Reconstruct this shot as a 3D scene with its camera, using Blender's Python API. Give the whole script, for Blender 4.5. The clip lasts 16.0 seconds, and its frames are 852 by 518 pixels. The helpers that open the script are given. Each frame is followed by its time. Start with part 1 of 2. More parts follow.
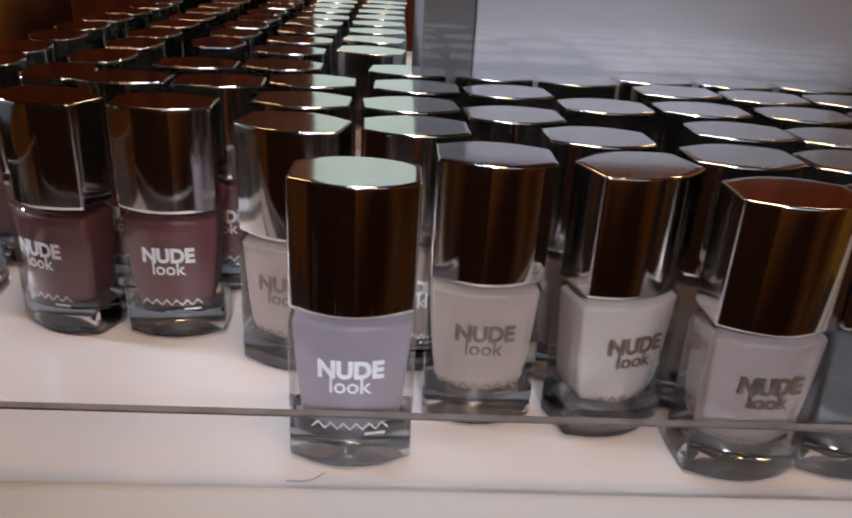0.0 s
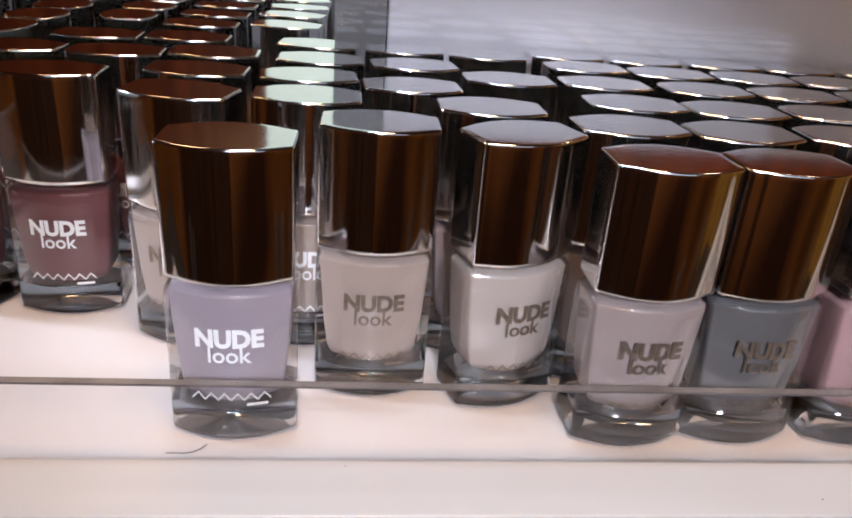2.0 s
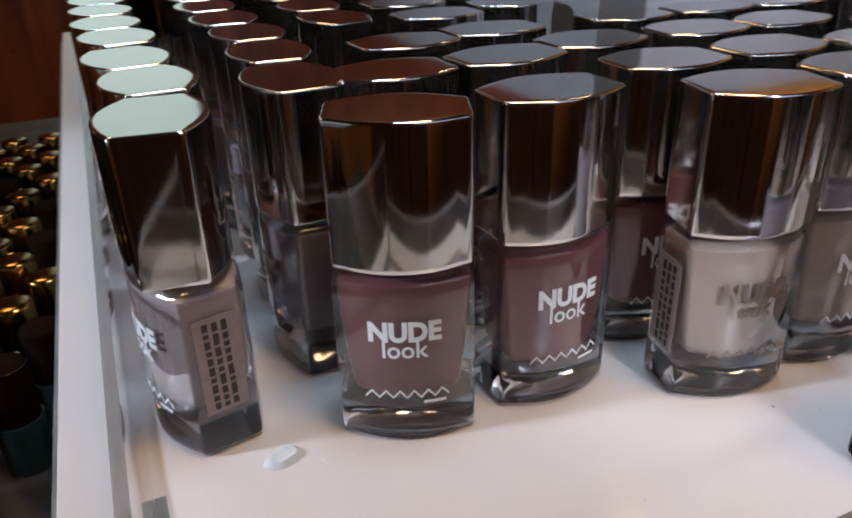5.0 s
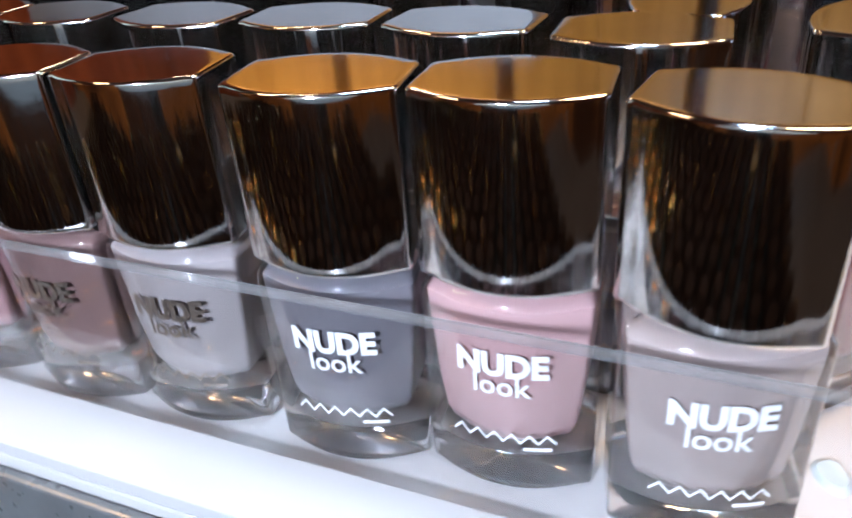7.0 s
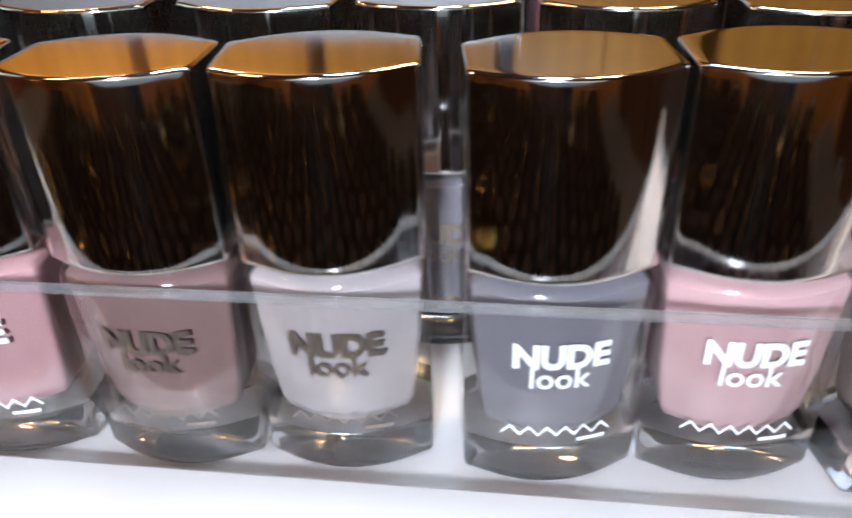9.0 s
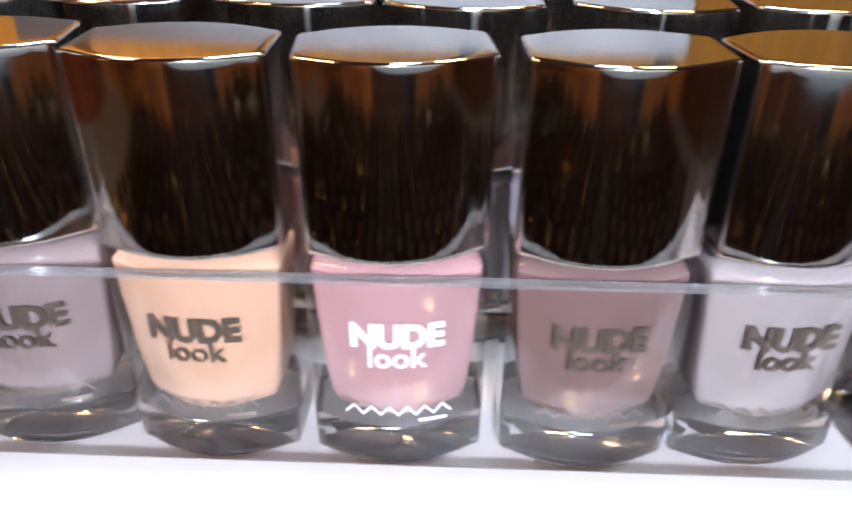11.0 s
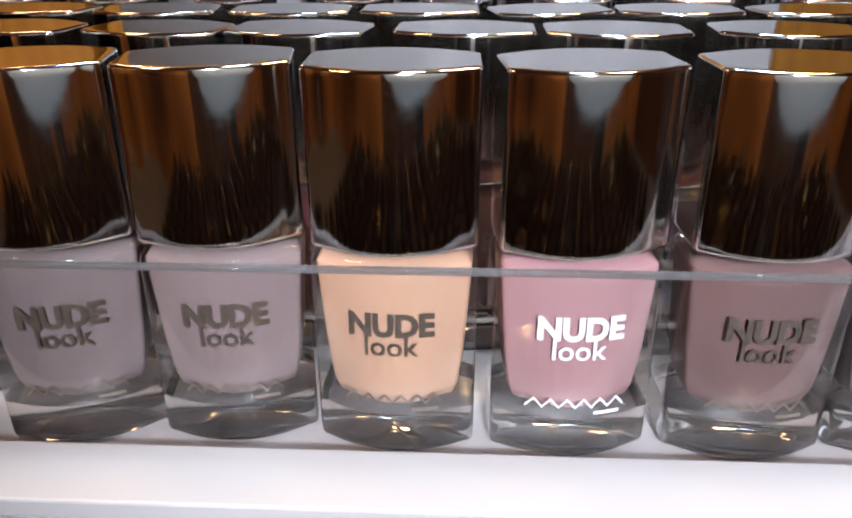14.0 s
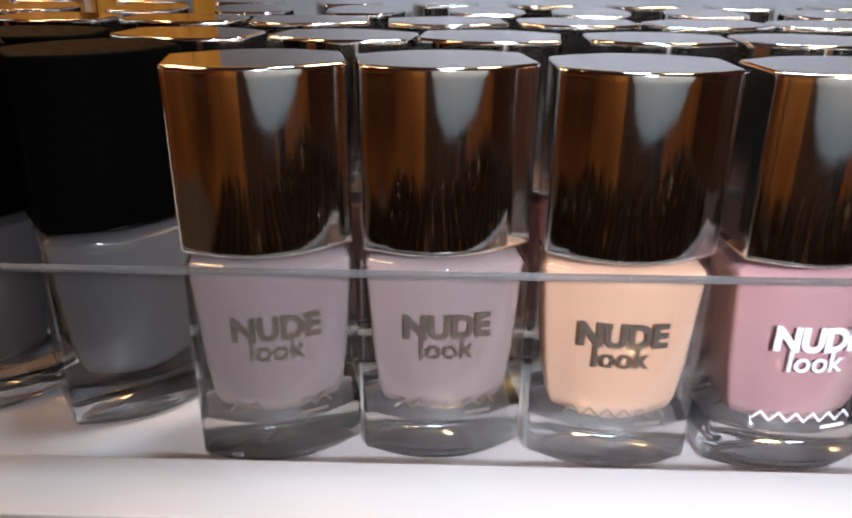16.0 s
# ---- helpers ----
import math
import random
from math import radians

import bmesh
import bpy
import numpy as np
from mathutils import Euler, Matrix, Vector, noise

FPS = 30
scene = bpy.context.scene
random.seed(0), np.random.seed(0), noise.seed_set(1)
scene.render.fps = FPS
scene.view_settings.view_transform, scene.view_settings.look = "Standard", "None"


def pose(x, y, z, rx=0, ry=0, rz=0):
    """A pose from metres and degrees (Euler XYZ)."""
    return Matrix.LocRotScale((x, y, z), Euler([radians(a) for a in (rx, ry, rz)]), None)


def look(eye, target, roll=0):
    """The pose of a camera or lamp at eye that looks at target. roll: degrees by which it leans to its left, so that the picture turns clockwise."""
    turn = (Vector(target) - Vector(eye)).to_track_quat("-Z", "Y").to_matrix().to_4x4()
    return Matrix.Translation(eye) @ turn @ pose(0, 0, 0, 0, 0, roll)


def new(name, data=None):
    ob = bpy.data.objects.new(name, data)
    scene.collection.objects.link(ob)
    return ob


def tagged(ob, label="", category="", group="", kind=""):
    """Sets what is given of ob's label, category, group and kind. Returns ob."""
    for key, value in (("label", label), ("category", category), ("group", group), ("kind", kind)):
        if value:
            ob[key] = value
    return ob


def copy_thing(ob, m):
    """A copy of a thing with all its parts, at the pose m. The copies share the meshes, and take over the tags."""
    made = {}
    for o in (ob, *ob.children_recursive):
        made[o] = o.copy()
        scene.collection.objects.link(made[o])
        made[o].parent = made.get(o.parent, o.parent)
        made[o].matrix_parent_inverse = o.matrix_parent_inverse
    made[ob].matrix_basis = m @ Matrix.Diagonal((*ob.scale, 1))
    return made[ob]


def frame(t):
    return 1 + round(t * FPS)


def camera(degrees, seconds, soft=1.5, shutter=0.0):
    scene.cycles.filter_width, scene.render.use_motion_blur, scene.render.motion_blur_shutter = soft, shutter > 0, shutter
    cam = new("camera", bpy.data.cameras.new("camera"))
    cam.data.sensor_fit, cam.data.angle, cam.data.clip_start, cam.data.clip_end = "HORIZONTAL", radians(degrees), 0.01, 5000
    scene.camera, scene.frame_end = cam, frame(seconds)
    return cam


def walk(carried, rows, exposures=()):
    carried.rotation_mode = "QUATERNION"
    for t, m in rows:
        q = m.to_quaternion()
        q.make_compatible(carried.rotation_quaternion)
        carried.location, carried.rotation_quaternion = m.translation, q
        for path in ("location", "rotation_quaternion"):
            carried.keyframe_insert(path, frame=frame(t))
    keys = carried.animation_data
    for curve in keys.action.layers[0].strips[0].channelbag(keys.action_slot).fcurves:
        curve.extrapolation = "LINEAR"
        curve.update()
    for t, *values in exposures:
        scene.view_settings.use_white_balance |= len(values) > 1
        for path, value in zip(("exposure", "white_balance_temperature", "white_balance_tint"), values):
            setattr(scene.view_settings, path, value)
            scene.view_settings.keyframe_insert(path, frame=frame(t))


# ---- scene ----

# ---------------------------------------------------------------- camera
cam = camera(59.50, 16.0, 1.9, 0.4)
PATH = [  # seconds, eye, yaw, pitch, lean
    (0, (0.1662, -0.1515, 0.1316), -2.81, -23.84, 3.27),
    (0.5, (0.1706, -0.1523, 0.1319), -5.36, -25.28, 3.72),
    (1, (0.1794, -0.1516, 0.1293), -5.09, -24.90, 3.43),
    (1.5, (0.1851, -0.1516, 0.1282), -5.70, -24.61, 3.97),
    (2, (0.1862, -0.1532, 0.1273), -6.18, -24.51, 4.42),
    (2.5, (0.1840, -0.1550, 0.1274), -6.51, -24.58, 4.23),
    (3, (0.1437, -0.1457, 0.1145), -1.72, -23.60, 3.72),
    (3.5, (0.0803, -0.1440, 0.1240), -3.08, -25.61, 4.20),
    (3.7, (0.0599, -0.1326, 0.1186), -3.29, -24.23, 2.78),
    (5.8, (-0.0711, -0.0128, 0.1229), -41.83, -29.34, -4.04),
    (6, (-0.0941, 0.0039, 0.1274), -46.95, -29.79, -4.85),
    (6.5, (-0.0965, 0.0651, 0.1220), -59.41, -32.05, -3.37),
    (7, (-0.0975, 0.1051, 0.1140), -65.07, -30.51, -4.69),
    (7.5, (-0.0906, 0.1305, 0.1085), -76.39, -34.60, -5.29),
    (8, (-0.1038, 0.1507, 0.1105), -80.13, -31.18, -2.59),
    (8.2, (-0.1010, 0.1506, 0.1114), -78.90, -31.41, -3.49),
    (10.3, (-0.1138, 0.2435, 0.1104), -90.69, -30.97, 1.85),
    (10.5, (-0.1178, 0.2460, 0.1074), -87.70, -27.62, 0.23),
    (11, (-0.1113, 0.2694, 0.1073), -88.23, -29.84, 0.63),
    (11.5, (-0.1168, 0.2913, 0.0971), -87.80, -26.66, 0.50),
    (12, (-0.1264, 0.3010, 0.1043), -87.27, -25.85, 0.62),
    (12.5, (-0.1271, 0.3016, 0.1046), -87.14, -26.07, 0.55),
    (13, (-0.1284, 0.3049, 0.1037), -87.57, -25.14, 0.82),
    (13.5, (-0.1259, 0.3016, 0.1028), -88.15, -26.17, 1.14),
    (14, (-0.1280, 0.3008, 0.1024), -87.20, -25.08, -0.22),
    (14.5, (-0.1285, 0.3013, 0.1021), -87.09, -25.59, 0.12),
    (15, (-0.1289, 0.3154, 0.0986), -86.56, -24.69, 0.29),
    (15.5, (-0.1293, 0.3310, 0.0996), -87.50, -24.58, 0.74),
    (16, (-0.1277, 0.3478, 0.0971), -88.84, -22.81, 0.56),
]

def eye_pose(eye, yaw, pitch, lean):
    return pose(*eye, 90 + pitch, 0, yaw) @ pose(0, 0, 0, 0, 0, lean)


walk(cam, [(t, eye_pose(e, a, b, c)) for t, e, a, b, c in PATH],
     [(0, -0.46, 5500, 11), (0.6, 0.08, 5480, 13), (2.5, 0.12, 5500, 13), (3.0, 0.16, 5500, 13), (3.7, -0.12, 5400, 13), (5.8, -0.34, 5180, 6), (6.5, 0.15, 5030, 6), (7.0, 0.70, 5020, 6),
      (8.0, 0.84, 5200, 5), (10.4, 0.64, 5480, 9), (11.0, 1.0, 5430, 10), (12.5, 0.72, 5560, 11), (15.0, 0.64, 5620, 10), (16, 0.74, 5600, 10)])

# ---------------------------------------------------------------- light
world = bpy.data.worlds.new("world")
scene.world = world
world.use_nodes = True
world.node_tree.nodes["Background"].inputs[0].default_value = (0.30, 0.16, 0.08, 1)
world.node_tree.nodes["Background"].inputs[1].default_value = 0.15


def lamp(name, kind, m, power, colour, size):
    data = bpy.data.lights.new(name, kind)
    data.energy, data.color = power, colour
    if kind == "AREA":
        data.shape, data.size = "DISK", size
    else:
        data.shadow_soft_size = size
    ob = new(name, data)
    ob.matrix_world = m
    return ob


# stand-in spots for the camera's own light, before the front and beside the tray
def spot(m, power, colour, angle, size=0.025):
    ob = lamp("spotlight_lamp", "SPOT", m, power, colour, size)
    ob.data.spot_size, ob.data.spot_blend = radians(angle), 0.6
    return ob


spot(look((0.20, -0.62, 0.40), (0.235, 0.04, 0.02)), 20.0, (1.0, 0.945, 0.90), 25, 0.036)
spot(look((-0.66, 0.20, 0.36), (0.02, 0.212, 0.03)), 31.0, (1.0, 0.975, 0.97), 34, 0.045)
# added unseen fill: one cool lamp overhead, three warm ones for the mirrored cabinets
lamp("downlight_lamp", "AREA", look((0.15, 0.15, 1.55), (0.15, 0.15, 0)), 9.5, (0.78, 0.94, 1.0), 0.3)
lamp("warm_aisle_lamp", "AREA", look((0.28, -0.25, 1.35), (0.28, -0.72, -0.3)), 14.0, (1.0, 0.57, 0.23), 0.4)
lamp("warm_aisle_lamp", "AREA", look((-0.42, 1.25, 1.35), (-0.95, 1.25, -0.3)), 8.0, (1.0, 0.52, 0.20), 0.4)
lamp("warm_aisle_lamp", "AREA", look((1.5, 1.4, 1.6), (1.9, 1.6, 0)), 15.0, (1.0, 0.60, 0.28), 0.4)

# ---------------------------------------------------------------- materials


def material(name):
    m = bpy.data.materials.new(name)
    m.use_nodes = True
    t = m.node_tree
    return m, t, t.nodes["Principled BSDF"]


def node(t, kind, **values):
    n = t.nodes.new(kind)
    for k, v in values.items():
        n.inputs[k.replace("_", " ")].default_value = v
    return n


def noisy(t, scale, detail=4.0, rough=0.55, stretch=None):
    c = t.nodes.new("ShaderNodeTexCoord")
    n = node(t, "ShaderNodeTexNoise", Scale=scale, Detail=detail, Roughness=rough)
    if stretch:
        mp = t.nodes.new("ShaderNodeMapping")
        mp.inputs["Scale"].default_value = stretch
        t.links.new(c.outputs["Object"], mp.inputs["Vector"])
        t.links.new(mp.outputs[0], n.inputs["Vector"])
    else:
        t.links.new(c.outputs["Object"], n.inputs["Vector"])
    return n


def span(t, src, lo, hi, a=0.3, b=0.7):
    n = node(t, "ShaderNodeMapRange")
    n.inputs["From Min"].default_value, n.inputs["From Max"].default_value = a, b
    n.inputs["To Min"].default_value, n.inputs["To Max"].default_value = lo, hi
    t.links.new(src, n.inputs["Value"])
    return n.outputs[0]


def blend(t, src, one, two):
    n = t.nodes.new("ShaderNodeValToRGB")
    n.color_ramp.elements[0].position, n.color_ramp.elements[1].position = 0.35, 0.65
    n.color_ramp.elements[0].color, n.color_ramp.elements[1].color = (*one, 1), (*two, 1)
    t.links.new(src, n.inputs[0])
    return n.outputs[0]


def bump(t, b, src, strength, depth):
    n = node(t, "ShaderNodeBump", Strength=strength, Distance=depth)
    t.links.new(src, n.inputs["Height"])
    t.links.new(n.outputs[0], b.inputs["Normal"])


def plain(name, one, two, scale, rough, rough2=None, metal=0.0, relief=0.0, depth=0.0005, coat=0.0, stretch=None):
    """Surface with two mixed tones, uneven gloss and fine relief."""
    m, t, b = material(name)
    n = noisy(t, scale, stretch=stretch)
    t.links.new(blend(t, n.outputs["Fac"], one, two), b.inputs["Base Color"])
    fine = noisy(t, scale * 7, 6.0)
    t.links.new(span(t, fine.outputs["Fac"], rough, rough2 or rough * 1.3), b.inputs["Roughness"])
    b.inputs["Metallic"].default_value = metal
    b.inputs["Coat Weight"].default_value = coat
    b.inputs["Coat Roughness"].default_value = 0.06
    if relief:
        bump(t, b, fine.outputs["Fac"], relief, depth)
    return m


def clear(name, tint, ior, rough=0.02, power=4.0):
    """Clear thin wall: lets light straight through and mirrors by its angle."""
    m = bpy.data.materials.new(name)
    m.use_nodes = True
    t = m.node_tree
    t.nodes.remove(t.nodes["Principled BSDF"])
    a = node(t, "ShaderNodeBsdfTransparent", Color=(*tint, 1))
    g = node(t, "ShaderNodeBsdfAnisotropic", Color=(1, 1, 1, 1), Roughness=rough)
    lw = node(t, "ShaderNodeLayerWeight", Blend=0.5)
    pw = t.nodes.new("ShaderNodeMath")
    pw.operation = "POWER"
    pw.inputs[1].default_value = power
    t.links.new(lw.outputs["Facing"], pw.inputs[0])
    f = t.nodes.new("ShaderNodeMath")
    f.operation = "MULTIPLY_ADD"
    f.inputs[1].default_value, f.inputs[2].default_value = 0.9, ((ior - 1) / (ior + 1)) ** 2
    t.links.new(pw.outputs[0], f.inputs[0])
    x = t.nodes.new("ShaderNodeMixShader")
    t.links.new(f.outputs[0], x.inputs[0])
    t.links.new(a.outputs[0], x.inputs[1])
    t.links.new(g.outputs[0], x.inputs[2])
    t.links.new(x.outputs[0], t.nodes["Material Output"].inputs[0])
    return m


def glow(name, colour, strength, scale=3.0, low=0.4):
    m, t, b = material(name)
    n = noisy(t, scale)
    b.inputs["Base Color"].default_value = (*colour, 1)
    b.inputs["Emission Color"].default_value = (*colour, 1)
    t.links.new(span(t, n.outputs["Fac"], strength * low, strength), b.inputs["Emission Strength"])
    return m


CHROME = plain("chrome_plate", (0.72, 0.70, 0.68), (0.78, 0.76, 0.74), 90, 0.06, 0.10, metal=1.0, relief=0.02, depth=0.0002)
SHELL = clear("clear_bottle_glass", (0.90, 0.90, 0.90), 1.5, power=2.2)
BASE, bt, bb = material("thick_bottle_glass")
bb.inputs["Base Color"].default_value = (0.72, 0.71, 0.72, 1)
bb.inputs["Transmission Weight"].default_value = 1.0
bb.inputs["Roughness"].default_value = 0.02
bb.inputs["IOR"].default_value = 1.5
FOIL = plain("bronze_foil_print", (0.25, 0.20, 0.16), (0.32, 0.26, 0.21), 400, 0.28, 0.38, metal=0.75)
PRINT = plain("white_print", (0.82, 0.82, 0.83), (0.88, 0.88, 0.88), 400, 0.4, 0.5)
BLACK = plain("black_cap_plastic", (0.0008, 0.0008, 0.0008), (0.0016, 0.0014, 0.0012), 60, 0.45, 0.6)
BLACK.node_tree.nodes["Principled BSDF"].inputs["Specular IOR Level"].default_value = 0.02
FOOT_STRIP = plain("blue_grey_strip", (0.10, 0.11, 0.13), (0.17, 0.18, 0.20), 90, 0.3, 0.5)
CHIP = plain("clear_plastic_chip", (0.50, 0.53, 0.55), (0.62, 0.65, 0.66), 200, 0.1, 0.2)
FROST = plain("side_acrylic_edge", (0.20, 0.195, 0.195), (0.27, 0.265, 0.265), 20, 0.12, 0.2)
ft = FROST.node_tree
see = node(ft, "ShaderNodeBsdfTransparent", Color=(0.86, 0.86, 0.87, 1))
half = node(ft, "ShaderNodeMixShader", Fac=0.40)
ft.links.new(see.outputs[0], half.inputs[1])
ft.links.new(ft.nodes["Principled BSDF"].outputs[0], half.inputs[2])
ft.links.new(half.outputs[0], ft.nodes["Material Output"].inputs[0])
RIM = plain("bronze_rim", (0.035, 0.024, 0.012), (0.06, 0.04, 0.02), 80, 0.08, 0.14, metal=1.0)
# near-black matt cap: missing light on the farther minis put into the colour
UNLIT_CAP = plain("unlit_dark_cap", (0.004, 0.0025, 0.0015), (0.008, 0.004, 0.0025), 80, 0.9, 1.0)
UNLIT_CAP.node_tree.nodes["Principled BSDF"].inputs["Specular IOR Level"].default_value = 0.0
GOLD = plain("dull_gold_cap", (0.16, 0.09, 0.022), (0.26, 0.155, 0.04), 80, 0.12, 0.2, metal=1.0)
TEAL = plain("dark_teal_lacquer", (0.006, 0.016, 0.018), (0.012, 0.03, 0.03), 40, 0.35, 0.5)
INK = plain("black_sticker_print", (0.035, 0.028, 0.028), (0.05, 0.04, 0.04), 300, 0.5)
STICKER = plain("clear_sticker", (0.28, 0.23, 0.22), (0.34, 0.28, 0.27), 300, 0.4)
ACRYLIC = clear("clear_acrylic", (0.95, 0.95, 0.95), 1.45)
EDGE = plain("sawn_acrylic_edge", (0.10, 0.085, 0.08), (0.15, 0.13, 0.12), 120, 0.25, 0.45, relief=0.1)
TRAY = plain("white_tray_plastic", (0.60, 0.55, 0.53), (0.63, 0.58, 0.56), 6, 0.16, 0.28, relief=0.03, depth=0.0003, coat=0.3)
SHELF = plain("white_shelf_laminate", (0.41, 0.395, 0.388), (0.435, 0.418, 0.41), 4, 0.36, 0.42, relief=0.01, depth=0.0003)
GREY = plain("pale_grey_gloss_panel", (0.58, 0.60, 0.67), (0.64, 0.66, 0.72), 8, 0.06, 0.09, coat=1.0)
# riser grey darkened: weaker light on its side is put into the colour
GREY_DIMMED = plain("dimmed_grey_panel", (0.15, 0.153, 0.16), (0.19, 0.193, 0.20), 8, 0.45, 0.6)
LOWER = plain("dark_gloss_step", (0.009, 0.005, 0.003), (0.016, 0.009, 0.005), 6, 0.45, 0.6, relief=0.03)
STEEL = plain("grey_shelf_edging", (0.12, 0.125, 0.13), (0.20, 0.205, 0.21), 30, 0.25, 0.4, metal=0.4, relief=0.05)
DUST = plain("grey_dust_crumb", (0.12, 0.10, 0.09), (0.2, 0.17, 0.15), 500, 0.8)
WOOD = plain("red_brown_wood", (0.10, 0.022, 0.008), (0.22, 0.06, 0.018), 3, 0.25, 0.4, stretch=(6, 6, 0.5), relief=0.05)
AMBER = plain("amber_wood", (0.42, 0.22, 0.032), (0.60, 0.34, 0.06), 3, 0.25, 0.4, stretch=(8, 8, 0.5))
BROWN_WOOD = plain("dark_brown_wood", (0.020, 0.008, 0.004), (0.055, 0.022, 0.008), 3, 0.3, 0.45, stretch=(7, 7, 0.6), relief=0.05)
STREAK, st_, sb_ = material("streaked_amber_wood")
spot_at = st_.nodes.new("ShaderNodeNewGeometry")
squeeze = st_.nodes.new("ShaderNodeMapping")
squeeze.inputs["Scale"].default_value = (1.5, 1.5, 2.2)
st_.links.new(spot_at.outputs["Position"], squeeze.inputs["Vector"])
grain = node(st_, "ShaderNodeTexNoise", Scale=1.0, Detail=2.0, Roughness=0.5)
st_.links.new(squeeze.outputs[0], grain.inputs["Vector"])
tones = st_.nodes.new("ShaderNodeValToRGB")
tones.color_ramp.elements[0].position, tones.color_ramp.elements[1].position = 0.36, 0.74
tones.color_ramp.elements[0].color, tones.color_ramp.elements[1].color = (0.03, 0.010, 0.004, 1), (0.72, 0.38, 0.08, 1)
mid = tones.color_ramp.elements.new(0.55)
mid.color = (0.20, 0.075, 0.014, 1)
st_.links.new(grain.outputs["Fac"], tones.inputs[0])
st_.links.new(tones.outputs[0], sb_.inputs["Base Color"])
sb_.inputs["Roughness"].default_value = 0.35
DARK = plain("dark_floor_tile", (0.018, 0.012, 0.010), (0.03, 0.02, 0.015), 2, 0.4, 0.6)
# faint glow for the added oval that the caps mirror
OVAL_GLOW = glow("pale_oval_glow", (0.70, 0.80, 0.82), 0.13, 6.0, 0.7)
PLASTER = plain("brown_ceiling", (0.10, 0.06, 0.04), (0.14, 0.08, 0.05), 2, 0.8)
GREEN_LIGHT = glow("pale_green_light_box", (0.72, 0.83, 0.68), 0.9, 2.0, 0.75)
WHITE_LIGHT = glow("pale_white_light_box", (0.80, 0.88, 1.0), 1.1, 2.0, 0.6)
# glow of the added amber strips and panel mirrored in the caps
AMBER_GLOW = glow("amber_reflection_glow", (1.0, 0.50, 0.12), 0.9, 5.0, 0.2)

LACQUER = {}
for key, c in dict(rose_pink=(0.20, 0.075, 0.08), lilac=(0.43, 0.365, 0.405), beige=(0.47, 0.375, 0.32), pale=(0.56, 0.48, 0.43),
                   mauve=(0.33, 0.25, 0.24), slate=(0.19, 0.175, 0.195), pink=(0.53, 0.335, 0.335), taupe=(0.42, 0.34, 0.32),
                   apricot=(0.72, 0.45, 0.30), brown=(0.235, 0.145, 0.135), dusk=(0.54, 0.31, 0.315), grey=(0.15, 0.142, 0.142), greige=(0.30, 0.235, 0.225), oyster=(0.42, 0.365, 0.36)).items():
    LACQUER[key] = plain(key + "_lacquer", tuple(v * 0.96 for v in c), tuple(min(1, v * 1.04) for v in c), 60, 0.3, 0.4)

# ---------------------------------------------------------------- mesh helpers


def mesh_of(bm, name, mats=(), smooth=False):
    bmesh.ops.recalc_face_normals(bm, faces=bm.faces)
    me = bpy.data.meshes.new(name)
    bm.to_mesh(me)
    bm.free()
    for m in mats:
        me.materials.append(m)
    if smooth:
        for p in me.polygons:
            p.use_smooth = True
        me.set_sharp_from_angle(angle=radians(38))
    return me


def part(name, bm, mat, parent, label="", smooth=False):
    ob = new(name, mesh_of(bm, name, (mat,), smooth))
    ob.parent = parent
    return tagged(ob, label)


def box(bm, x0, y0, z0, x1, y1, z1, bevel=0.0):
    made = bmesh.ops.create_cube(bm, size=1)["verts"]
    for v in made:
        v.co = Vector((x0 + (v.co.x + 0.5) * (x1 - x0), y0 + (v.co.y + 0.5) * (y1 - y0), z0 + (v.co.z + 0.5) * (z1 - z0)))
    if bevel:
        edges = list({e for v in made for e in v.link_edges})
        bmesh.ops.bevel(bm, geom=edges, offset=bevel, segments=2, profile=0.5, affect="EDGES")
    return bm


def boxed(*args):
    return box(bmesh.new(), *args)


def structure(name, bm, mat, label, category):
    return tagged(new(name, mesh_of(bm, name, (mat,))), label, category, "", "structure")


# ---------------------------------------------------------------- one bottle
WIDE, FLAT, BULGE = 0.0322, 0.0078, 0.0043   # width, half of the flat sides, bow of front and back
CAP_LOW, CAP_TOP = 0.0446, 0.0781


def outline(w, d, b, r, n=14):
    """Plan of the bottle: bowed front and back, flat sides, rounded corners."""
    h = w / 2 - r
    pts = []
    for sign in (-1, 1):
        arc = []
        for i in range(n + 1):
            u = -1 + 2 * i / n
            arc.append((u * h, -(d + b * (1 - u * u))))
        slope = math.atan2(2 * b / h, 1)
        corner = []
        cx, cy = h - r * math.sin(slope) * 0.2, -d + r
        for i in range(1, 4):
            a = -math.pi / 2 + slope * 0.6 + i / 4 * (math.pi / 2 - slope * 0.6)
            corner.append((h + r * math.cos(a), -d + r + r * math.sin(a)))
        corner.append((w / 2, -d + r * 1.2))
        corner.append((w / 2, -d + r * 2.2))
        side = [(-w / 2, -d + r * 2.2), (-w / 2, -d + r * 1.2)] + [(-x, y) for x, y in reversed(corner[:-2])] + arc + corner
        pts += side if sign < 0 else [(-x, -y) for x, y in side]
    return pts


def loft(rings, close=True):
    """A skin through rings of (plan, height)."""
    bm = bmesh.new()
    prev = None
    for plan, z in rings:
        now = [bm.verts.new((x, y, z)) for x, y in plan]
        if prev is None:
            if close:
                bm.faces.new(list(reversed(now)))
        else:
            for i in range(len(now)):
                k = (i + 1) % len(now)
                bm.faces.new((prev[i], prev[k], now[k], now[i]))
        prev = now
    if close:
        bm.faces.new(prev)
    return bm


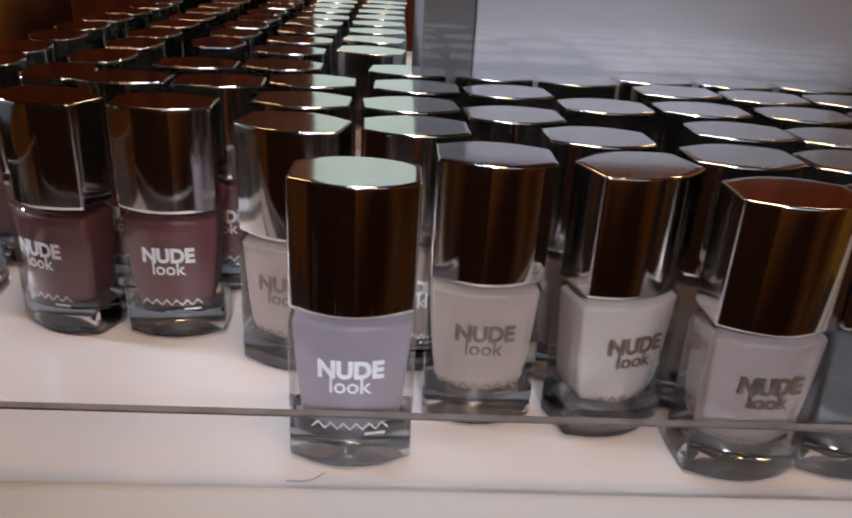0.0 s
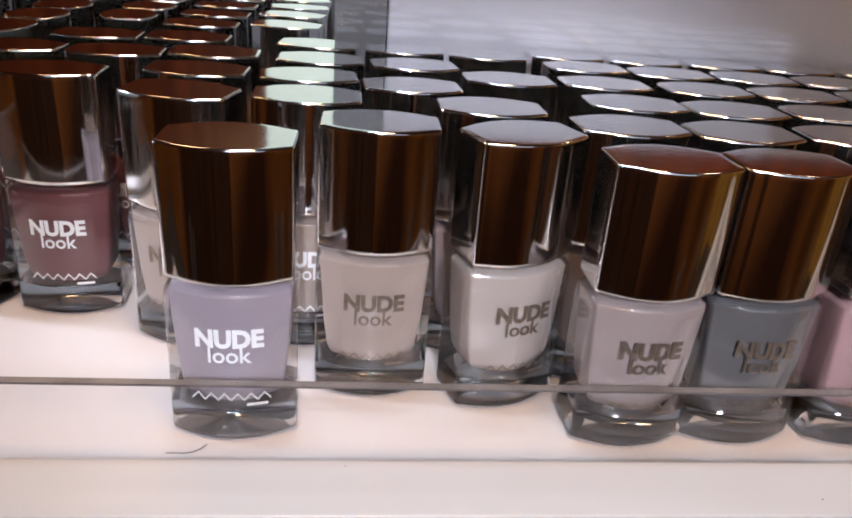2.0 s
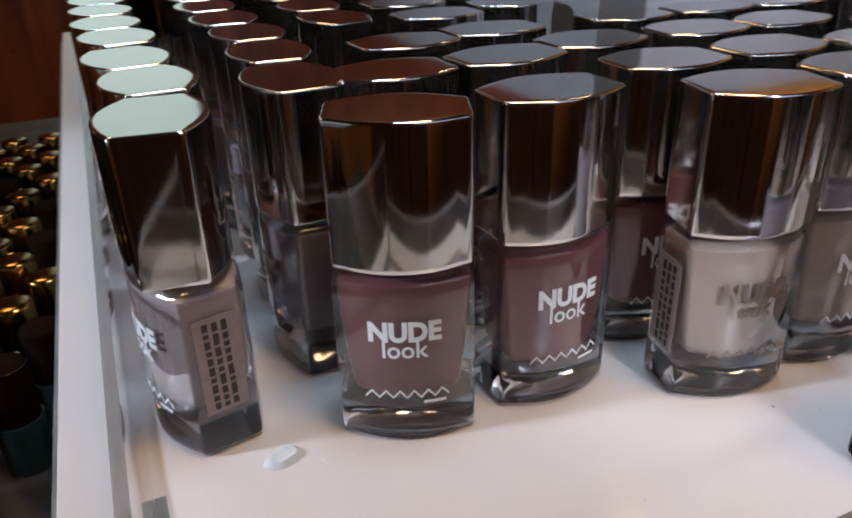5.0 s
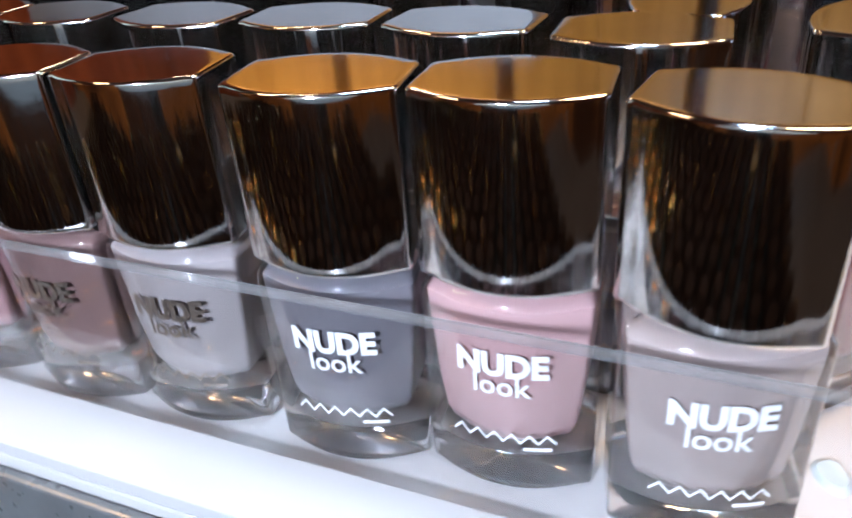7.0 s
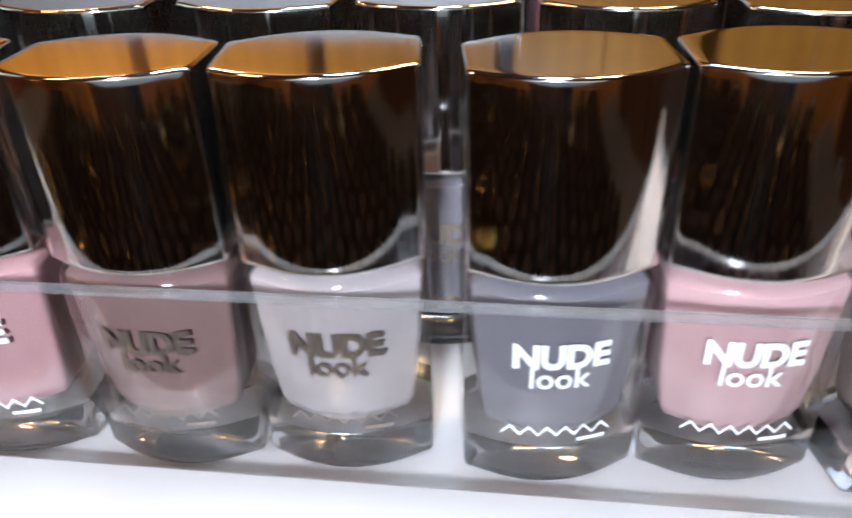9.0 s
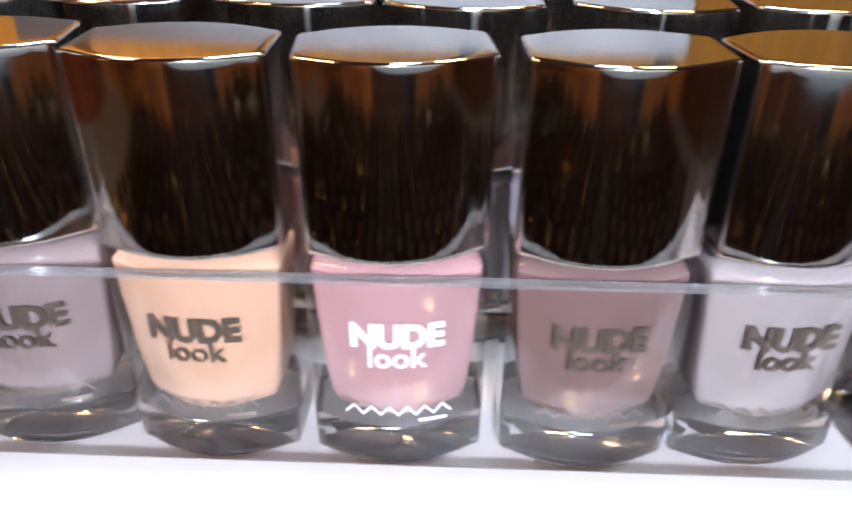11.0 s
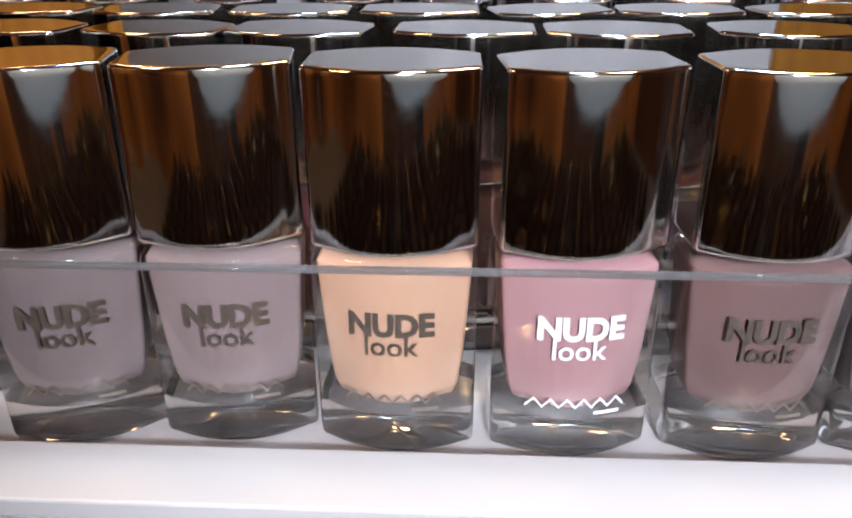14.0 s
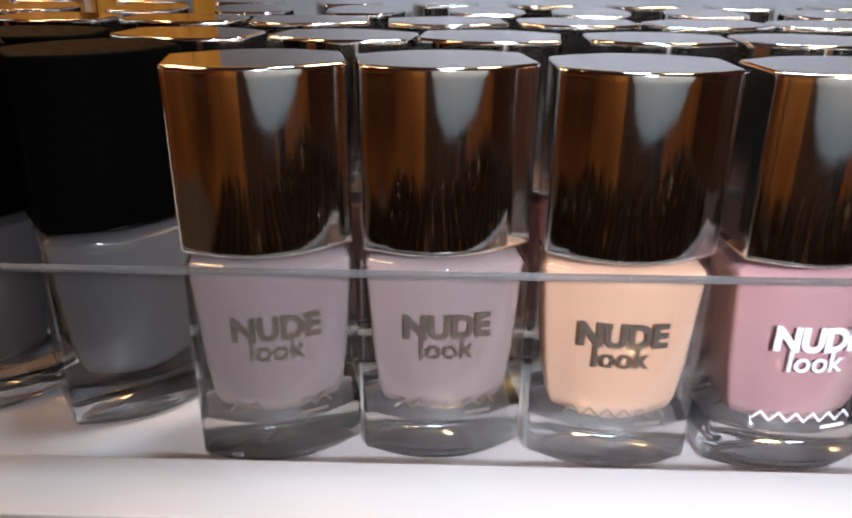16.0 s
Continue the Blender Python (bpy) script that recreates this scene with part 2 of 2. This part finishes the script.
def ring(inset, z, b=BULGE, r=0.0016, w=WIDE):
    return outline(w - 2 * inset, FLAT - inset * 0.8, b, max(r, 0.0006)), z


def bowed(bm, proud):
    """Bend flat artwork onto the bowed front of the bottle."""
    h = WIDE / 2
    for v in bm.verts:
        u = v.co.x / h
        v.co.y = -(FLAT + BULGE * (1 - u * u)) - proud
    return bm


def lettering(lines):
    bm = bmesh.new()
    for words, x0, x1, z0, z1, weight in lines:
        cu = bpy.data.curves.new("letters", "FONT")
        cu.body, cu.size, cu.offset, cu.resolution_u = words, 1.0, weight, 3
        ob = new("letters", cu)
        me = bpy.data.meshes.new_from_object(ob.evaluated_get(bpy.context.evaluated_depsgraph_get()))
        bpy.data.objects.remove(ob)
        co = np.array([v.co[:] for v in me.vertices])
        lo, hi = co.min(0), co.max(0)
        for v in me.vertices:
            v.co = (x0 + (v.co.x - lo[0]) / (hi[0] - lo[0]) * (x1 - x0), 0, z0 + (v.co.y - lo[1]) / (hi[1] - lo[1]) * (z1 - z0))
        bm.from_mesh(me)
        bpy.data.meshes.remove(me)
    return bowed(bm, 0.00012)


def bars(rows):
    bm = bmesh.new()
    for x0, x1, z0, z1 in rows:
        n = 5
        v = [[bm.verts.new((x0 + (x1 - x0) * i / n, 0, z)) for z in (z0, z1)] for i in range(n + 1)]
        for i in range(n):
            bm.faces.new((v[i][0], v[i + 1][0], v[i + 1][1], v[i][1]))
    return bowed(bm, 0.00012)


def ribbon(points, half):
    """A flat zigzag stroke of even width."""
    bm = bmesh.new()
    rows = [(bm.verts.new((x, 0, z - half)), bm.verts.new((x, 0, z + half))) for x, z in points]
    for a, c in zip(rows, rows[1:]):
        bm.faces.new((a[0], c[0], c[1], a[1]))
    return bm


def make_bottle():
    b = new("nail_polish_bottle")
    # clear outer wall with rounded shoulder
    part("glass_wall", loft([ring(0.0000, 0.0099), ring(0, 0.0385), ring(0, 0.0392), ring(0.0003, 0.0416), ring(0.0012, 0.0430), ring(0.0030, 0.0437), ring(0.0065, 0.0440)], False), SHELL, b, smooth=True)
    part("glass_base", loft([ring(0.0014, 0.0), ring(0.0006, 0.0003), ring(0.0002, 0.0008), ring(0.0, 0.0016), ring(0.0000, 0.0028), ring(0, 0.0088), ring(0, 0.0098),
                             ring(0.0030, 0.0101), ring(0.006, 0.0098)]), BASE, b, "thick clear glass foot", True)
    fill = [(0.0082, 0.0044, 0.0104), (0.0060, 0.0020, 0.0107), (0.0044, 0.0011, 0.0118), (0.0034, 0.0008, 0.0142), (0.0024, 0.0006, 0.0220), (0.0016, 0.0006, 0.0330),
            (0.0011, 0.0006, 0.0405), (0.0012, 0.0006, 0.0412), (0.0020, 0.0014, 0.0420), (0.0050, 0.0050, 0.0423)]
    lac = part("lacquer", loft([(outline(WIDE - 2 * a, FLAT - c, BULGE * (1 - a * 30), 0.0016), z) for a, c, z in fill]), LACQUER["lilac"], b, smooth=True)
    lac.material_slots[0].link = "OBJECT"
    neck = bmesh.new()
    bmesh.ops.create_cone(neck, cap_ends=True, segments=24, radius1=0.0062, radius2=0.0060, depth=0.006, matrix=Matrix.Translation((0, 0, 0.0445)))
    part("neck", neck, CHROME, b, smooth=True)
    w = 0.0314
    turns = [math.pi / 2 * k / 6 for k in range(7)]
    edge = [ring(0.0006 * (1 - math.cos(a)), CAP_TOP - 0.0006 + 0.0006 * math.sin(a), w=w) for a in turns]
    part("cap", loft([ring(0.0016, CAP_LOW, w=w), ring(0.0003, CAP_LOW + 0.0001, w=w), ring(0, CAP_LOW + 0.0006, w=w), ring(0, CAP_LOW + 0.0012, w=w), ring(0, CAP_TOP - 0.0018, w=w)] + edge + [ring(0.0018, CAP_TOP, w=w)]),
         CHROME, b, "mirror-bright metallic cap", True)
    words = part("lettering", lettering([("NUDE", -0.0083, 0.0083, 0.0278, 0.0331, 0.05), ("look", -0.0053, 0.0053, 0.0236, 0.0281, 0.016)]), PRINT, b, "printed words")
    mark = part("brand_mark", bowed(ribbon([(-0.0098 + 0.00163 * k, 0.0127 if k % 2 == 0 else 0.0146) for k in range(13)], 0.00034), 0.00012), PRINT, b, "printed zigzag brand shape")
    small = part("maker_line", bars([(0.0038, 0.0090, 0.0109, 0.0117)]), PRINT, b, "short printed bar")
    for ob in (words, mark, small):
        ob.material_slots[0].link = "OBJECT"
    return b


BOTTLE = make_bottle()
used = [0]


def bottle(x, y, yaw, colour, where, foil=False, tilt=0.25, black=False, twist=None):
    m = pose(x, y, 0.0006, random.uniform(-tilt, tilt), random.uniform(-tilt, tilt), yaw)
    ob = copy_thing(BOTTLE, m) if used[0] else BOTTLE
    ob.matrix_basis = m
    used[0] += 1
    for c in ob.children:
        kind = c.name.split(".")[0]
        if kind in ("lacquer", "lettering", "brand_mark", "maker_line"):
            c.material_slots[0].link = "OBJECT"
            c.material_slots[0].material = LACQUER[colour] if kind == "lacquer" else FOIL if foil or black else PRINT
        if kind == "cap":
            c.rotation_euler.z = radians(random.uniform(-3, 3) if twist is None else twist)
        if kind == "cap" and black:
            c.material_slots[0].link = "OBJECT"
            c.material_slots[0].material = BLACK
            c["label"] = "matt black cap"
    said = dict(rose_pink="dusky rose", lilac="pale lilac", beige="greyish beige", pale="creamy white", mauve="pale mauve", slate="dark slate", pink="soft pink",
                taupe="taupe brown", apricot="warm apricot", brown="red-brown", greige="greige", oyster="oyster grey", dusk="dusky pink", grey="grey")[colour]
    tagged(ob, said + " nail polish bottle, " + ("black" if black else "chrome") + " cap, " + where, "nail polish", "nail polish bottles in the tray")
    return ob


def sticker(ob, side):
    """A clear sticker with rows of unreadable small print on the flat side of a bottle."""
    x = side * (WIDE / 2 + 0.0001)
    bm = boxed(min(x, x + side * 0.0001), -0.0052, 0.0115, max(x, x + side * 0.0001), 0.0052, 0.0365)
    st = part("side_sticker", bm, STICKER, ob, "clear sticker with black small print")
    ink = bmesh.new()
    r = random.Random(7)
    for k in range(3):
        z = 0.0125
        while z < 0.035:
            e = z + r.uniform(0.001, 0.003)
            box(ink, min(x, x + side * 0.0002), -0.0030 + k * 0.0022, z, max(x, x + side * 0.0002), -0.0017 + k * 0.0022, min(e, 0.0357))
            z = e + 0.0007
    part("small_print", ink, INK, st)


# ---------------------------------------------------------------- setting
LX, LY, LEDGE = -0.0086, -0.0048, 0.0038   # outer faces of the lips, height of the ledge round the sunk tray
shelf = structure("display_shelf", boxed(-0.0255, -0.0245, -0.075, 0.62, 0.75, -0.0007, 0.0010), SHELF, "white laminate display shelf carrying the acrylic tray", "shelf")
part("side_ledge", boxed(-0.0255, -0.0245, -0.0006, LX - 0.0001, 0.75, LEDGE, 0.0006), SHELF, shelf)
part("front_ledge", boxed(LX, -0.0245, -0.0006, 0.62, LY - 0.0001, LEDGE, 0.0006), SHELF, shelf)
TX, TY, T = 0.58, 0.70, 0.0022
tray = tagged(new("display_tray"), "white plastic tray with clear acrylic lips on a shelf", "tray")
part("tray_floor", boxed(LX, LY, -0.00058, TX, TY, 0.0004), TRAY, tray, "glossy white tray floor")
for nm, b4 in (("front_lip", (LX + T + 0.0002, LY, 0.00042, TX, LY + T, 0.0246)), ("side_lip", (LX, LY, 0.00042, LX + T, TY, 0.0432))):
    x0, y0, z0, x1, y1, z1 = b4
    lip = part(nm, boxed(*b4), ACRYLIC, tray, "clear acrylic lip")
    part("polished_edge", boxed(x0, y0, z1, x1, y1, z1 + 0.0006), EDGE if nm == "front_lip" else FROST, lip)
part("corner_seam", boxed(LX - 0.0004, LY - 0.0004, LEDGE, LX + T * 0.8, LY - 0.0001, 0.0432), EDGE, tray)
# dark blue-grey strip along the inner foot of the side lip, front end only
part("glue_seam", boxed(LX + T + 0.0001, LY + T + 0.0006, 0.0004, LX + T + 0.0026, 0.078, 0.0010), FOOT_STRIP, tray, "dark blue-grey strip along the side lip's foot")

riser = tagged(new("display_riser"), "pale grey glossy block standing among the bottles", "display block")
part("riser_body", boxed(0.198, 0.181, 0.0004, 0.432, 0.437, 0.122, 0.001), GREY, riser)
part("acrylic_sleeve", boxed(0.1755, 0.1785, 0.0004, 0.436, 0.1800, 0.125, 0.0004), ACRYLIC, riser, "clear acrylic front sheet")
part("side_panel", boxed(0.1755, 0.1805, 0.0004, 0.1975, 0.437, 0.1235, 0.0005), GREY_DIMMED, riser, "side panel with dimmer light put into its grey")

# ---------------------------------------------------------------- bottles in the tray
side = [  # colour, x, y, turn
    ("taupe", 0.0098, 0.1039, -76.8),
    ("pink", 0.0120, 0.1384, -86.2),
    ("slate", 0.0087, 0.1715, -81.1),
    ("oyster", 0.0085, 0.2092, -85.2),
    ("brown", 0.0065, 0.2421, -89.5),
    ("dusk", 0.0062, 0.2782, -86.2),
    ("apricot", 0.0063, 0.3132, -91.5),
    ("mauve", 0.0082, 0.3476, -82.9),
    ("greige", 0.0064, 0.3810, -75.9),
    ("grey", 0.0195, 0.4165, 126), ("grey", 0.0200, 0.4515, 122)]
corner = None
for i, (colour, x, y, yaw) in enumerate(side):
    ob = bottle(x, y, yaw, colour, "in the side row", i in (3, 4, 6, 7, 8), black=i > 8, twist=-22 if i == 0 else None)
    corner = ob if i == 0 else corner
front = [(0.0564, 0.0834, -22.0, "rose_pink", 0), (0.0933, 0.0823, 2.7, "rose_pink", 0), (0.1360, 0.0638, -10, "beige", 1), (0.1566, 0.0181, 1.2, "lilac", 0),
         (0.1921, 0.0382, 1.2, "beige", 1), (0.2298, 0.0342, 18.7, "pale", 1), (0.2624, 0.0163, 3.0, "taupe", 1), (0.2943, 0.0178, 2.3, "grey", 1), (0.3300, 0.0175, 4, "pink", 1), (0.3655, 0.020, -3, "beige", 1)]
turned = None
for i, (x, y, yaw, colour, foil) in enumerate(front):
    ob = bottle(x, y, yaw, colour, "in the loose front row", foil)
    turned = ob if i == 2 else turned

rng = random.Random(4)
shades = [k for k in LACQUER if k != "grey"]
inner = [(0.0445, 0.1240, -88), (0.0470, 0.1595, -92), (0.0480, 0.1945, -86), (0.0690, 0.1180, 0), (0.1027, 0.1195, 3), (0.1348, 0.0947, -4), (0.1345, 0.1270, 2), (0.0860, 0.1525, 4), (0.1190, 0.1580, -2)]
# first three in slate: shade in the gaps is put into the lacquer
for i, (x, y, yaw) in enumerate(inner):
    bottle(x, y, yaw, "slate" if i < 3 else "rose_pink", "in the packed inner rows", i < 3)
behind = [(0.1714, 0.0654, 2), (0.1700, 0.0940, 3), (0.1723, 0.1255, 2), (0.2034, 0.0865, 4), (0.2065, 0.1240, 5), (0.2045, 0.1560, -2), (0.1695, 0.1575, -3),
          (0.2252, 0.0618, 4), (0.2380, 0.1060, 2), (0.2380, 0.1545, -2), (0.2623, 0.0475, 4), (0.2737, 0.0774, 3), (0.2731, 0.1080, 4), (0.2752, 0.1395, 3),
          (0.2955, 0.0468, 3), (0.3065, 0.0752, 4), (0.3105, 0.1075, 4), (0.3090, 0.1370, 3), (0.3070, 0.1655, 0), (0.2725, 0.1660, 2)]
for c in range(4):
    behind += [(x + 0.0345 * c, y, (c * 5 + k * 3) % 9 - 4) for k, (x, y) in enumerate(((0.3300, 0.0478), (0.3410, 0.0770), (0.3450, 0.1072), (0.3435, 0.1370), (0.3420, 0.1658)))]
for i, (x, y, yaw) in enumerate(behind):
    bottle(x, y, yaw, "beige" if i < 4 else rng.choice(shades), "in the packed inner rows")
# column behind the side row gets dark lacquers only, standing in for shaded gaps
for r in range(10):
    for c in range(4):
        if c == 0 and r == 0:
            continue
        x, y = 0.0455 + 0.0360 * c, 0.1960 + 0.0350 * r + (0.012 if c % 2 else 0.0)
        bottle(x + rng.uniform(-0.0012, 0.0012), y + rng.uniform(-0.0012, 0.0012), (-90 if c < 2 else 0) + rng.uniform(-9, 9), rng.choice(("brown", "rose_pink", "slate") if c == 0 else shades), "in the packed inner rows", c == 0, black=c == 0 and r > 6)

sticker(corner, 1)
sticker(turned, -1)

# ---------------------------------------------------------------- loose bits on the tray floor
chip = bmesh.new()
bmesh.ops.create_cone(chip, cap_ends=True, segments=14, radius1=0.0042, radius2=0.0030, depth=0.0012, matrix=Matrix.Translation((0, 0, 0.0006)))
for v in chip.verts:
    v.co.x *= 1.25
    v.co.y *= 0.8
    v.co += Vector((noise.noise(v.co * 300), noise.noise(v.co * 300 + Vector((5, 0, 0))), 0)) * 0.0007
ob = new("plastic_chip", mesh_of(chip, "plastic_chip", (CHIP,), True))
ob.matrix_basis = pose(0.0228, 0.0795, 0.0005, 0, 0, 20)
tagged(ob, "small clear plastic chip lying on the tray floor", "plastic chip")
for i in range(16):
    bm = bmesh.new()
    bmesh.ops.create_icosphere(bm, subdivisions=1, radius=rng.uniform(0.00015, 0.0004))
    for v in bm.verts:
        v.co.z *= 0.5
    ob = new("dust_crumb", mesh_of(bm, "dust_crumb", (DUST,)))
    out = i % 3 == 0
    ob.location = (rng.uniform(0.04, 0.34), rng.uniform(-0.022, -0.007) if out else rng.uniform(0.003, 0.05), LEDGE + 0.0001 if out else 0.0006)
    tagged(ob, "tiny dark dust crumb on the white plastic", "dust crumb", "dust crumbs on the tray")
hair = bpy.data.curves.new("loose_thread", "CURVE")
hair.dimensions, hair.bevel_depth = "3D", 0.00012
sp = hair.splines.new("BEZIER")
sp.bezier_points.add(2)
for p, c in zip(sp.bezier_points, ((0.141, 0.001, 0.0006), (0.1475, 0.0015, 0.0006), (0.1505, 0.0045, 0.0006))):
    p.co, p.handle_left_type, p.handle_right_type = c, "AUTO", "AUTO"
hair.materials.append(DUST)
tagged(new("loose_thread", hair), "short dark thread lying on the tray floor", "thread")

# ---------------------------------------------------------------- lower step with mini bottles
structure("lower_step", boxed(-0.33, -0.13, -0.12, 0.62, 0.75, -0.0755), LOWER, "glossy dark brown lower display step", "shelf")
structure("step_edging", boxed(-0.0285, -0.0275, -0.0754, -0.0257, 0.75, -0.004, 0.0008), STEEL, "grey metal edging under the white shelf", "trim")


def make_mini():
    b = new("mini_nail_polish")
    bm = bmesh.new()
    bmesh.ops.create_cone(bm, cap_ends=True, segments=20, radius1=0.0088, radius2=0.0092, depth=0.022, matrix=Matrix.Translation((0, 0, 0.011)))
    part("bottle", bm, TEAL, b, smooth=True)
    n = 24
    rows = []
    for r, z in ((0.0078, 0.0222), (0.0086, 0.0226), (0.0086, 0.0442), (0.0081, 0.0450), (0.0068, 0.0455), (0.0048, 0.0459), (0.0024, 0.0461), (0.0008, 0.0462)):
        rows.append(([(r * math.cos(2 * math.pi * k / n), r * math.sin(2 * math.pi * k / n)) for k in range(n)], z))
    rim = bmesh.new()
    loops = [[rim.verts.new(((0.0084 + 0.0004 * math.cos(a)) * math.cos(g), (0.0084 + 0.0004 * math.cos(a)) * math.sin(g), 0.0449 + 0.0004 * math.sin(a)))
              for a in (0, 1.57, 3.14, 4.71)] for g in [2 * math.pi * k / n for k in range(n)]]
    for k in range(n):
        for q in range(4):
            rim.faces.new((loops[k][q], loops[(k + 1) % n][q], loops[(k + 1) % n][(q + 1) % 4], loops[k][(q + 1) % 4]))
    part("cap_rim", rim, RIM, b, "thin bright rim", True)
    part("cap", loft(rows), GOLD, b, "round metal cap", True).material_slots[0].link = "OBJECT"
    return b


mini = make_mini()
first = True
for r in range(22):
    for c in range(11):
        x, y = -0.052 - 0.0245 * c + (0.012 if r % 2 else 0), 0.02 + 0.0235 * r
        if y < 0.19 and x > -0.080:
            continue
        m = pose(x + rng.uniform(-0.001, 0.001), y + rng.uniform(-0.001, 0.001), -0.0755, 0, 0, rng.uniform(0, 360))
        ob = mini if first else copy_thing(mini, m)
        ob.matrix_basis = m
        first = False
        if (r + 2 * c) % 4:
            for c2 in list(ob.children):
                if c2.name.startswith("cap_rim") and ob is not mini:
                    bpy.data.objects.remove(c2)
        # gold mostly near the shelf edge, the rest coloured as if unlit
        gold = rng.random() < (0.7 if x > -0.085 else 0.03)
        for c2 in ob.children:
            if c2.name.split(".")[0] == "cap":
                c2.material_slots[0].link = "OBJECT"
                c2.material_slots[0].material = GOLD if gold else UNLIT_CAP
        tagged(ob, "dark mini nail polish with a gold round cap" if gold else "dark mini nail polish, round cap coloured near-black as unlit", "nail polish", "mini bottles on the lower step")

# ---------------------------------------------------------------- shop round the display
structure("floor", boxed(-2.6, -2.6, -0.93, 2.6, 2.6, -0.90), DARK, "dark tiled shop floor", "floor")
structure("ceiling", boxed(-2.6, -2.6, 1.7, 2.6, 2.6, 1.73), PLASTER, "brown shop ceiling", "ceiling")
for nm, b4 in (("wall_north", (-2.6, 2.5, -0.9, 2.6, 2.6, 1.7)), ("wall_south", (-2.6, -2.6, -0.9, 2.6, -2.5, 1.7)),
               ("wall_west", (-2.6, -2.5, -0.9, -2.5, 2.5, 1.7)), ("wall_east", (2.5, -2.5, -0.9, 2.6, 2.5, 1.7))):
    structure(nm, boxed(*b4), WOOD, "red-brown wood panelled shop wall", "wall")
tagged(new("light_box", mesh_of(boxed(-0.12, 2.40, 0.0, 0.26, 2.48, 1.6, 0.01), "light_box", (GREEN_LIGHT,))), "pale green glowing light box on the shop wall", "light box")


def cabinet(x, y, yaw, wide, tall, mat, glowing):
    """Unseen cabinet for the caps to mirror: carcass, two doors and a lit slot."""
    c = new("shop_cabinet")
    part("carcass", boxed(-wide / 2, 0.02, 0, wide / 2, 0.35, tall, 0.004), mat, c)
    for k in (0, 1):
        x0 = -wide / 2 + k * wide / 2 + 0.001
        d = part("door", boxed(x0, 0.0, 0.06, x0 + wide / 2 - 0.002, 0.019, tall - 0.09, 0.003), mat, c)
        part("handle", boxed(x0 + (wide / 2 - 0.05 if k == 0 else 0.02), -0.02, tall * 0.5, x0 + (wide / 2 - 0.03 if k == 0 else 0.04), -0.0005, tall * 0.5 + 0.14, 0.003), STEEL, d)
    if glowing:
        part("light_strip", boxed(-wide / 2 + 0.02, 0.0, tall - 0.07, wide / 2 - 0.02, 0.019, tall - 0.03), AMBER_GLOW, c, "amber glow strip added for gold reflections")
    c.matrix_basis = pose(x, y, -0.90, 0, 0, yaw)
    tagged(c, "wooden two-door cabinet added unseen for the caps to mirror", "cabinet", "cabinets across the aisle")


# unseen cabinets, amber and dark wood placed by what the caps should mirror
tone = random.Random(11)
for k in range(6):
    cabinet(-0.90 + 0.42 * k, -0.56 - tone.uniform(0, 0.006), 180, 0.415, tone.uniform(0.90, 1.02), BROWN_WOOD if k in (1, 2) else STREAK, False)
for k in range(7):
    cabinet(-0.78 - tone.uniform(0, 0.006), -0.60 + 0.42 * k, 90, 0.415, tone.uniform(0.90, 1.02), BROWN_WOOD if k == 2 else STREAK, False)
for k in range(5):
    cabinet(2.0, -0.6 + 0.55 * k, -90, 0.5, 1.9, AMBER, True)
# made-up glowing oval, placed to give the caps their pale reflection
oval_mesh = bmesh.new()
bmesh.ops.create_uvsphere(oval_mesh, u_segments=40, v_segments=20, radius=1.0)
bmesh.ops.scale(oval_mesh, vec=(0.09, 0.26, 0.11), verts=oval_mesh.verts)
for v in oval_mesh.verts:
    v.co.y = math.copysign(abs(v.co.y / 0.26) ** 0.6 * 0.26, v.co.y)
    v.co.z = math.copysign(abs(v.co.z / 0.11) ** 0.7 * 0.11, v.co.z)
ob = new("round_shop_lamp", mesh_of(oval_mesh, "round_shop_lamp", (OVAL_GLOW,), True))
ob.location = (-0.47, 0.11, 0.064)
tagged(ob, "dim glowing pale oval added for the caps to mirror", "lamp")
# stand added only to carry the oval
stand = bmesh.new()
bmesh.ops.create_cone(stand, cap_ends=True, segments=24, radius1=0.10, radius2=0.03, depth=0.855, matrix=Matrix.Translation((-0.47, 0.11, -0.4725)))
tagged(new("lamp_stand", mesh_of(stand, "lamp_stand", (DARK,), True)), "dark tapered stand under the added glowing oval", "stand")
tagged(new("light_box", mesh_of(boxed(-0.1, -2.48, 0.35, 1.9, -2.42, 1.3, 0.01), "light_box", (WHITE_LIGHT,))), "wide pale glowing light box on the shop wall", "light box")
# made-up amber panel, there for the gold patches on the left caps
tagged(new("light_box", mesh_of(boxed(-1.60, 2.40, 0.20, -1.25, 2.48, 0.50, 0.01), "light_box", (AMBER_GLOW,))), "amber glowing panel added for gold reflections in the caps", "light box")
